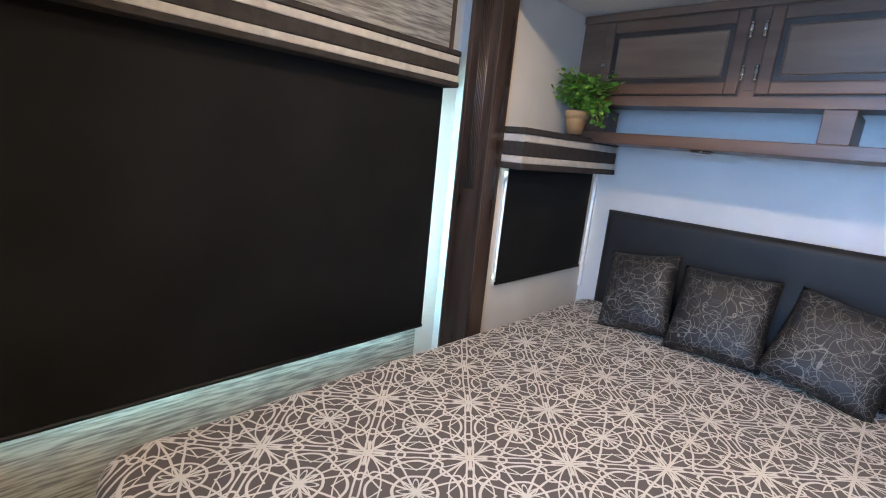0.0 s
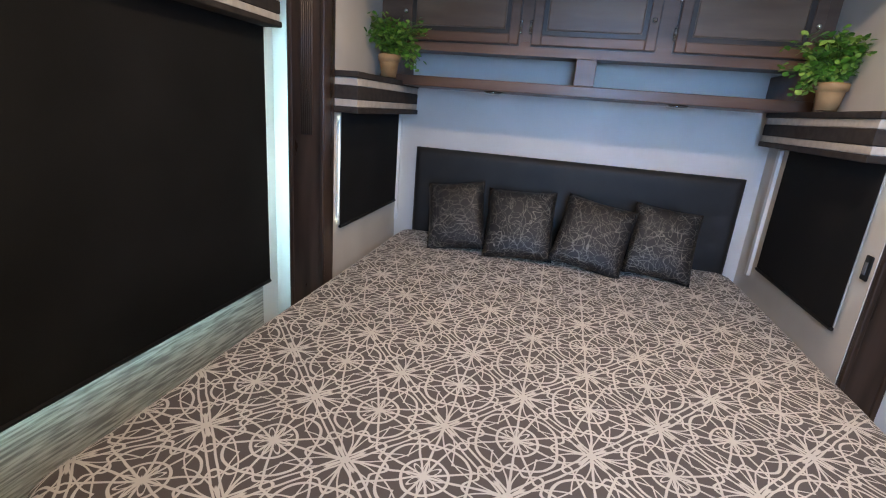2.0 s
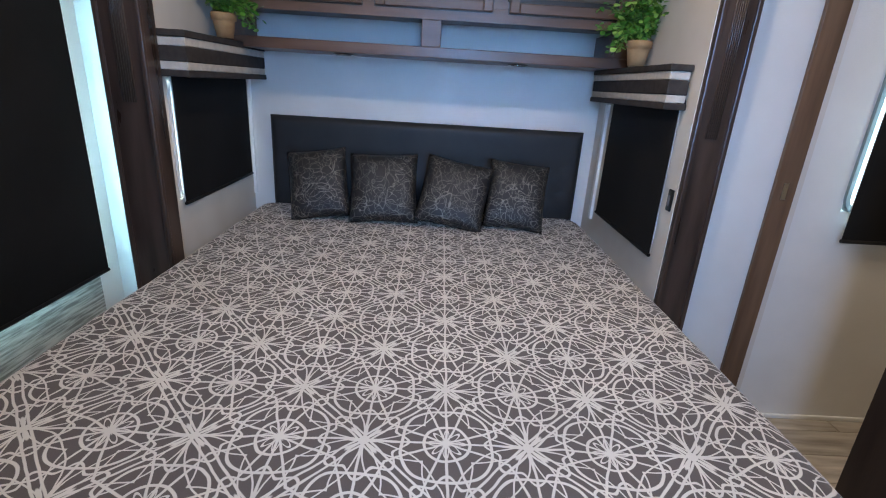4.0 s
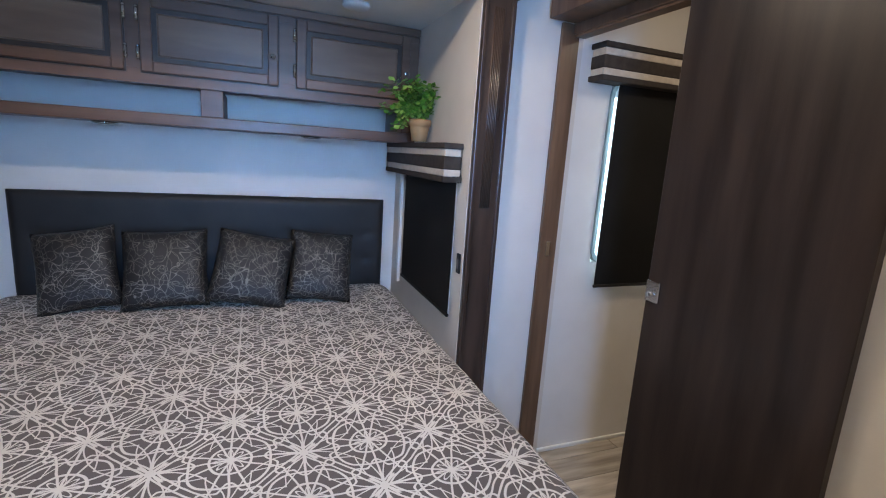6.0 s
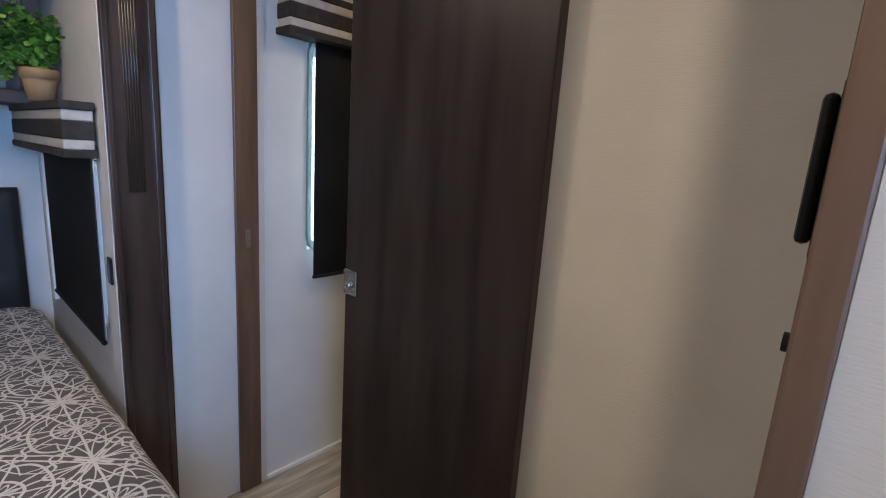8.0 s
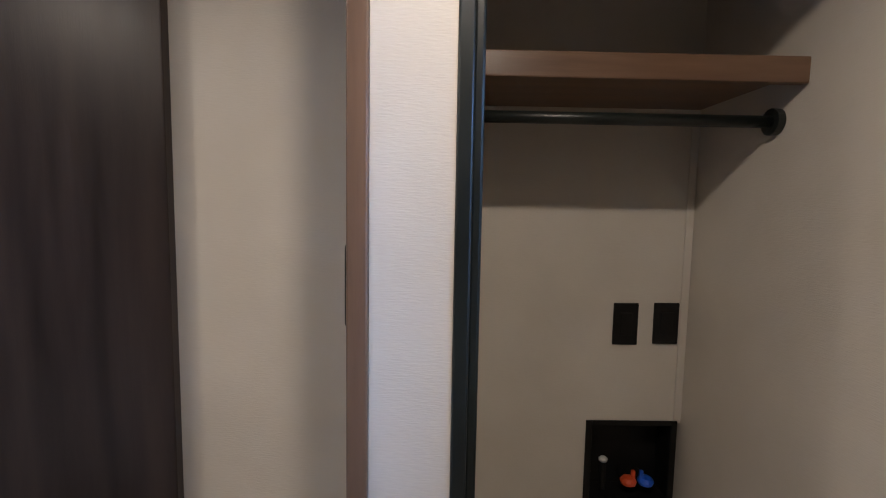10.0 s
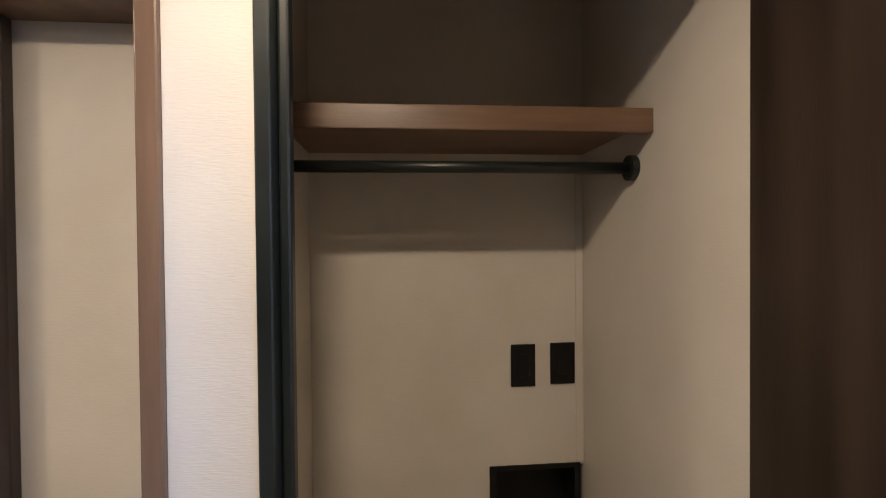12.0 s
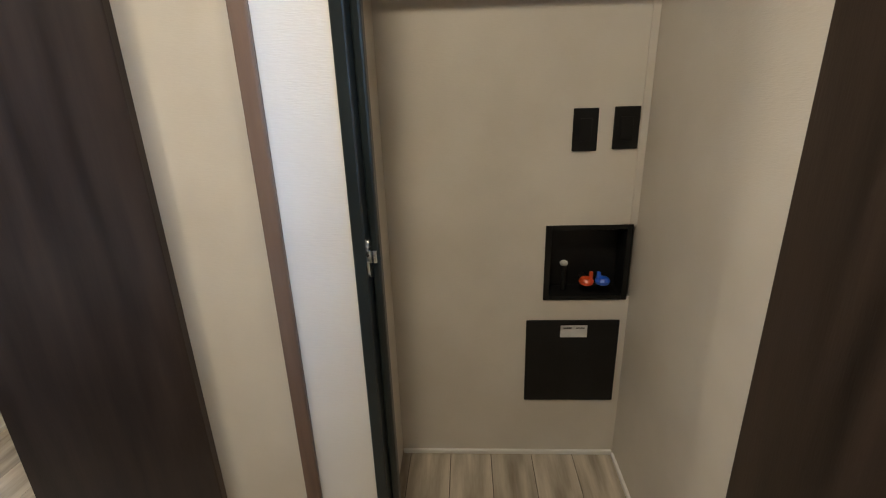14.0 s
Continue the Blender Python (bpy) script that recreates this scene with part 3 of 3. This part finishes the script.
# ---- overhead cabinet ----
cab = thing("overhead_cabinet", "umber-stained wooden overhead cabinet with three raised-panel doors", "cabinet")
part("body", boxes((-1.036, .98, .712, 1.048, 1.602, 1.98)), CABWOOD, cab)
part("face_frame", boxes((-1.036, .98, .692, .7115, 1.582, 1.645), (-1.036, .98, .692, .7115, 1.915, 1.98), (-1.036, -.90, .692, .7115, 1.6455, 1.9145), (-.345, -.257, .692, .7115, 1.6455, 1.9145), (.273, .383, .692, .7115, 1.6455, 1.9145), (.915, .98, .692, .7115, 1.6455, 1.9145)), CABWOOD, cab)
part("shelf", boxes((-1.036, .98, .69, 1.048, 1.410, 1.460), bevel=.004), CABWOOD, cab, "narrow open shelf")
part("divider", boxes((-.047, .048, .70, 1.046, 1.4605, 1.5815), bevel=.003), CABWOOD, cab)
for x0, x1 in ((-1.036, -.965), (.905, .98)):
    part("end_block", boxes((x0, x1, .70, 1.046, 1.4605, 1.5815), bevel=.003), CABWOOD, cab)
part("cornice", boxes((-1.036, .98, .675, .691, 1.945, 1.98), bevel=.004), CABWOOD, cab)


def cabinet_door(x0, x1, hinge_x, knob_x):
    z0, z1, y = 1.628, 1.936, .668
    w = .046
    # Slightly larger dark plate paints the shadow line in the gap round the door.
    part("gap_shadow", boxes((x0 - .005, x1 + .005, .6875, .6915, z0 - .005, z1 + .005)), GLAZE_AND_GAP, cab, "dark strip painted as the gap shadow round the door")
    door = part("door", boxes((x0 + w, x1 - w, y + .010, y + .022, z0 + w, z1 - w)), PANELWOOD, cab, "raised-panel door with dark glaze in its grooves")
    for nm, b in (("stile", (x0, x0 + w, y, y + .022, z0, z1)), ("stile", (x1 - w, x1, y, y + .022, z0, z1)), ("rail", (x0 + w, x1 - w, y, y + .022, z0, z0 + w)), ("rail", (x0 + w, x1 - w, y, y + .022, z1 - w, z1))):
        part(nm, boxes(b, bevel=.005), CABWOOD, door)
    g = .019
    part("groove", boxes((x0 + w, x1 - w, y + .006, y + .0098, z0 + w, z0 + w + g), (x0 + w, x1 - w, y + .006, y + .0098, z1 - w - g, z1 - w), (x0 + w, x0 + w + g, y + .006, y + .0098, z0 + w + g, z1 - w - g), (x1 - w - g, x1 - w, y + .006, y + .0098, z0 + w + g, z1 - w - g)), GLAZE_AND_GAP, door, "dark glazed groove")
    bm = bmesh.new()
    i = w + .022
    box(bm, x0 + i, x1 - i, y + .003, y + .0099, z0 + i, z1 - i, bevel=.006)
    part("raised_panel", bm, PANELWOOD, door)
    for z in (1.705, 1.862):
        bm = bmesh.new()
        rod(bm, (hinge_x, y + .004, z - .022), (hinge_x, y + .004, z + .022), .0075, n=10)
        for s in (-1, 1):
            bmesh.ops.create_uvsphere(bm, u_segments=10, v_segments=6, radius=.008, matrix=Matrix.Translation((hinge_x, y + .004, z + s * .024)))
        part("hinge", bm, CHROME, door, "bright chrome barrel hinge", smooth=True)
    bm = bmesh.new()
    lathe(bm, [(.004, 0), (.004, .010), (.010, .014), (.012, .020), (.008, .026), (.001, .028)], (0, 0, 0), 16)
    bmesh.ops.transform(bm, matrix=pose(knob_x, y, 1.752, 90, 0, 0), verts=bm.verts[:])
    part("knob", bm, CHROME, door, "chrome knob", smooth=True)


cabinet_door(-.915, -.332, -.324, -.893)
cabinet_door(-.270, .288, -.278, .262)
cabinet_door(.368, .928, .360, .900)

for x in (-.44, .45):
    lamp = thing("puck_light", "small unlit oval reading light under the shelf", "light", "reading lights")
    bm = bmesh.new()
    lathe(bm, [(.048, 0), (.052, -.006), (.046, -.012)], (x, .78, 1.409), 28)
    part("bezel", bm, CHROME, lamp, smooth=True)
    bm = bmesh.new()
    lathe(bm, [(.04, -.0125), (.036, -.015), (.02, -.017)], (x, .78, 1.409), 28)
    part("lens", bm, OFFLENS, lamp, "frosted lens", smooth=True)


# ---- potted plants ----
def leaf_mesh(mat):
    me = bpy.data.meshes.new("leaf_shape")
    pts = [(0, 0, 0), (.35, .30, .04), (.5, .62, .03), (.30, .9, -.02), (0, 1.0, -.10), (-.30, .9, -.02), (-.5, .62, .03), (-.35, .30, .04), (0, .55, .0)]
    me.from_pydata([(x * .9, y, z) for x, y, z in pts], [], [(8, 0, 1), (8, 1, 2), (8, 2, 3), (8, 3, 4), (8, 4, 5), (8, 5, 6), (8, 6, 7), (8, 7, 0)])
    me.materials.append(mat)
    return me


def plant(x, y, z, seed, lean, trail, count=620):
    rnd = random.Random(seed)
    ob = thing("potted_plant", "leafy green trailing plant in a tan clay pot on the valance", "potted plant", "potted plants")
    bm = bmesh.new()
    lathe(bm, [(.036, 0), (.047, .064), (.048, .072), (.054, .073), (.056, .096), (.053, .103), (.046, .103), (.044, .09)], (x, y, z), 26)
    part("pot", bm, TERRACOTTA, ob, "tan clay pot with a rim", smooth=True)
    stems, lights, darks = bmesh.new(), [], []
    for i in range(count // 7):
        a = rnd.uniform(0, 2 * math.pi)
        reach = rnd.uniform(.03, .165)
        up = rnd.uniform(.04, .17)
        end = Vector((math.cos(a) * reach + lean[0] * rnd.random(), math.sin(a) * reach * .65 + lean[1] * rnd.random(), up))
        if i % 6 == 0:
            end = Vector((trail * rnd.uniform(.7, 1.0), -.05 * rnd.random(), rnd.uniform(-.06, .05)))
        base = Vector((x, y, z + .095))
        mid = Vector((end.x * .45, end.y * .45, max(end.z, .06) * .9 + .02))
        pts = [base + (mid * (2 * s * (1 - s)) + end * (s * s)) for s in (0, .2, .4, .6, .8, 1.0)]
        for p, q in zip(pts, pts[1:]):
            rod(stems, p, q, .0016, n=5, caps=False)
        for p in pts[1:]:
            for _ in range(2):
                (lights if rnd.random() < .35 else darks).append((p + Vector((rnd.uniform(-.018, .018), rnd.uniform(-.014, .014), rnd.uniform(-.012, .016))), rnd.uniform(.019, .034), rnd.uniform(0, 360), rnd.uniform(-50, 60), rnd.uniform(-40, 40)))
    part("stem", stems, STEM, ob)
    for nm, rows, mat, me in (("leaf", darks, LEAF, LEAF_MESH), ("leaf", lights, LEAFLIGHT, LEAFLIGHT_MESH)):
        rest = bmesh.new()
        for i, (p, size, a, b, c) in enumerate(rows):
            p.x = min(max(p.x, -1.02), .965)
            m = pose(p.x, p.y, p.z, b, c, a) @ Matrix.Scale(size, 4)
            if i < 140:
                lf = new(nm, me)
                lf.parent = ob
                lf.matrix_basis = m
            else:
                n0 = len(rest.verts)
                rest.from_mesh(me)
                rest.verts.ensure_lookup_table()
                for v in rest.verts[n0:]:
                    v.co = m @ v.co
        far = part("foliage", rest, mat, ob)
        far["kind"] = "stuff"
    return ob


LEAF_MESH, LEAFLIGHT_MESH = leaf_mesh(LEAF), leaf_mesh(LEAFLIGHT)
plant(-.938, .56, 1.4345, 5, (.05, -.02), .16)
plant(.925, .45, 1.4175, 11, (-.06, -.02), -.13)


# ---- sliding door, closet and small fittings ----
sd = thing("sliding_door", "dark brown laminate sliding door standing half open", "door")
part("panel", boxes((1.387, 1.415, -1.235, -.642, FLOOR + .012, 1.926), bevel=.003), DOORWOOD, sd)
part("latch", boxes((1.377, 1.3865, -.700, -.646, .935, 1.005), bevel=.003), CHROME, sd, "steel latch plate")
bm = rod(bmesh.new(), (1.367, -.672, .962), (1.378, -.672, .962), .010, n=14)
part("turn_knob", bm, CHROME, sd, "small steel turn knob", smooth=True)

cd = thing("closet_door", "dark brown laminate closet door swung open against the wall", "door")
part("panel", boxes((.42, 1.056, -2.513, -2.484, FLOOR + .02, 1.985), bevel=.003), DOORWOOD, cd)
for z in (.23, .93, 1.72):
    bm = rod(bmesh.new(), (1.062, -2.51, z - .035), (1.062, -2.51, z + .035), .005, n=10)
    part("hinge", bm, BLACKMETAL, cd)

cs = thing("closet_shelf", "walnut closet shelf with a thick front edge", "shelf")
part("board", boxes((1.4005, 1.775, -2.519, -1.730, 1.740, 1.759)), SHELFWOOD, cs)
part("front_edge", boxes((1.376, 1.40, -2.519, -1.730, 1.715, 1.767), bevel=.003), SHELFWOOD, cs)

cr = thing("clothes_rod", "black metal hanging rod under the closet shelf", "rod")
part("bar", rod(bmesh.new(), (1.463, -2.51, 1.653), (1.463, -1.735, 1.653), .0135, n=18), BLACKMETAL, cr, smooth=True)
for y0, y1 in ((-2.5195, -2.504), (-1.745, -1.7295)):
    part("flange", rod(bmesh.new(), (1.463, y0, 1.653), (1.463, y1, 1.653), .029, n=22), BLACKMETAL, cr)

for y0, y1, z0, z1 in ((-2.374, -2.301, 1.062, 1.186), (-2.493, -2.419, 1.066, 1.188)):
    sw = thing("wall_plate", "black wall plate on the closet back wall", "wall plate", "wall plates in the closet")
    part("plate", boxes((1.769, 1.7755, y0, y1, z0, z1), bevel=.0025), BLACKPLASTIC, sw)
    part("insert", boxes((1.765, 1.7685, y0 + .019, y1 - .019, z0 + .028, z1 - .028), bevel=.0015), BLACKPLASTIC, sw)

wb = thing("water_valve_box", "black recessed box with red and blue water valves", "valve box")
wb.location = (-.282, -.195, -.0355)
part("back_panel", boxes((2.143, 2.149, -2.3016, -2.0540, .616, .856)), BLACKPLASTIC, wb)
for b in ((2.059, 2.143, -2.3049, -2.2969, .614, .858), (2.059, 2.143, -2.0587, -2.0507, .614, .858), (2.059, 2.143, -2.2964, -2.0592, .614, .6225), (2.059, 2.143, -2.2964, -2.0592, .8495, .858)):
    part("side_panel", boxes(b), BLACKPLASTIC, wb)
for b in ((2.052, 2.057, -2.3139, -2.2959, .606, .866), (2.052, 2.057, -2.0597, -2.0408, .606, .866), (2.052, 2.057, -2.2954, -2.0601, .606, .6215), (2.052, 2.057, -2.2954, -2.0601, .8505, .866)):
    part("flange", boxes(b, bevel=.0015), BLACKPLASTIC, wb)
for y, mat, nm in ((-2.1844, RED, "red plastic valve handle"), (-2.2373, BLUE, "blue plastic valve handle")):
    bm = rod(bmesh.new(), (2.078, y, .662), (2.142, y, .662), .010, n=12)
    v = part("valve_stem", bm, BLACKPLASTIC, wb)
    bm = bmesh.new()
    lathe(bm, [(.010, -.012), (.022, -.006), (.025, .004), (.018, .014), (.006, .018)], (2.073, y, .664), 12)
    box(bm, 2.067, 2.079, y - .006 + (.014 if mat is RED else -.014) * -1, y + .006 + (.014 if mat is RED else -.014) * -1, .673, .70, bevel=.003)
    part("handle", bm, mat, v, nm)
bm = rod(bmesh.new(), (2.093, -2.1116, .628), (2.093, -2.1116, .718), .010, n=12)
v = part("drain_pipe", bm, BLACKPLASTIC, wb)
bm = bmesh.new()
lathe(bm, [(.012, 0), (.014, .008), (.008, .014)], (2.093, -2.1116, .718), 14)
part("cap", bm, PAPER, v, "grey cap", smooth=True)

ap = thing("access_panel", "black square access panel with a white label in the closet", "access panel")
ap.location = (-.282, -.187, -.052)
bm = bmesh.new()
box(bm, 2.049, 2.057, -2.309, -1.996, .226, .548, bevel=.003)
part("plate", bm, BLACKPLASTIC, ap)
part("label_sticker", boxes((2.047, 2.048, -2.2014, -2.1116, .485, .53)), PAPER, ap, "white label with grey print")
for a, b in ((-2.1494, -2.1211), (-2.1920, -2.1636)):
    part("print_bar", boxes((2.047, 2.047, a, b, .517, .523)), INK, ap)

hk = thing("coat_hook", "black plastic hook plate beside the walnut post", "hook")
part("plate", boxes((1.085, 1.15, -1.6705, -1.662, 1.268, 1.412), bevel=.003), BLACKPLASTIC, hk)
bm = bmesh.new()
box(bm, 1.09, 1.145, -1.6615, -1.650, 1.28, 1.402, bevel=.005)
part("cover", bm, BLACKPLASTIC, hk)
st = thing("door_stop", "small black rubber door stop beside the walnut post", "door stop")
part("button", rod(bmesh.new(), (1.15, -1.6705, 1.178), (1.15, -1.654, 1.178), .010, n=12), BLACKPLASTIC, st, smooth=True)

us = thing("usb_outlet", "small black outlet on the slide-out wall", "outlet")
part("plate", boxes((.977, .9845, -.024, .012, .872, .957), bevel=.003), BLACKPLASTIC, us)
part("socket", boxes((.974, .9765, -.014, .002, .892, .935), bevel=.001), INK, us)

# ---- ceiling lights ----
for x, y, w in ((-.35, -.50, 8), (.55, -.50, 8), (.54, -1.88, 10.5), (2.1, -.8, 4.5)):
    lt = thing("ceiling_light", "lit round flush ceiling light", "ceiling light", "ceiling lights")
    bm = bmesh.new()
    lathe(bm, [(.085, 0), (.09, -.006), (.084, -.014)], (x, y, TOP - .001), 32)
    part("rim", bm, WHITE, lt, smooth=True)
    bm = bmesh.new()
    lathe(bm, [(.075, -.0145), (.072, -.019), (.04, -.022)], (x, y, TOP - .001), 32)
    part("diffuser", bm, DIFFUSER, lt, "glowing warm diffuser", smooth=True)
    a = new("ceiling_lamp", bpy.data.lights.new("ceiling_lamp", "AREA"))
    a.data.shape, a.data.size, a.data.energy, a.data.color = "DISK", .10, w, WARM
    a.matrix_world = look((x, y, TOP - .028), (x, y, 0))

sl = thing("slide_ceiling_light", "round unlit light on the slide-out ceiling", "ceiling light")
bm = bmesh.new()
lathe(bm, [(.06, 0), (.063, -.008), (.055, -.018), (.03, -.022)], (.60, .44, SLIDE_TOP - .001), 28)
part("lens", bm, OFFLENS, sl, smooth=True)

# ---- floor planks ----
plank_mesh = {}
row_y = -2.519
prnd = random.Random(3)
while row_y < -.02:
    x = -1.29 - prnd.random() * .7
    while x < 2.59:
        x0, x1 = max(x, -1.298), min(x + .915, 2.598)
        y1 = min(row_y + .152, -.001)
        if x1 - x0 > .03 and y1 - row_y > .02:
            key = (round(x1 - x0, 3), round(y1 - row_y, 3))
            if key not in plank_mesh:
                bm = box(bmesh.new(), 0, key[0] - .0025, 0, key[1] - .0025, -.004, 0, bevel=.0012, seg=1)
                me = bpy.data.meshes.new("plank")
                bm.to_mesh(me)
                bm.free()
                me.materials.append(PLANK)
                plank_mesh[key] = me
            p = new("plank", plank_mesh[key])
            p.parent = floor
            p.matrix_basis = pose(x0, row_y, FLOOR)
        x += .915
    row_y += .152
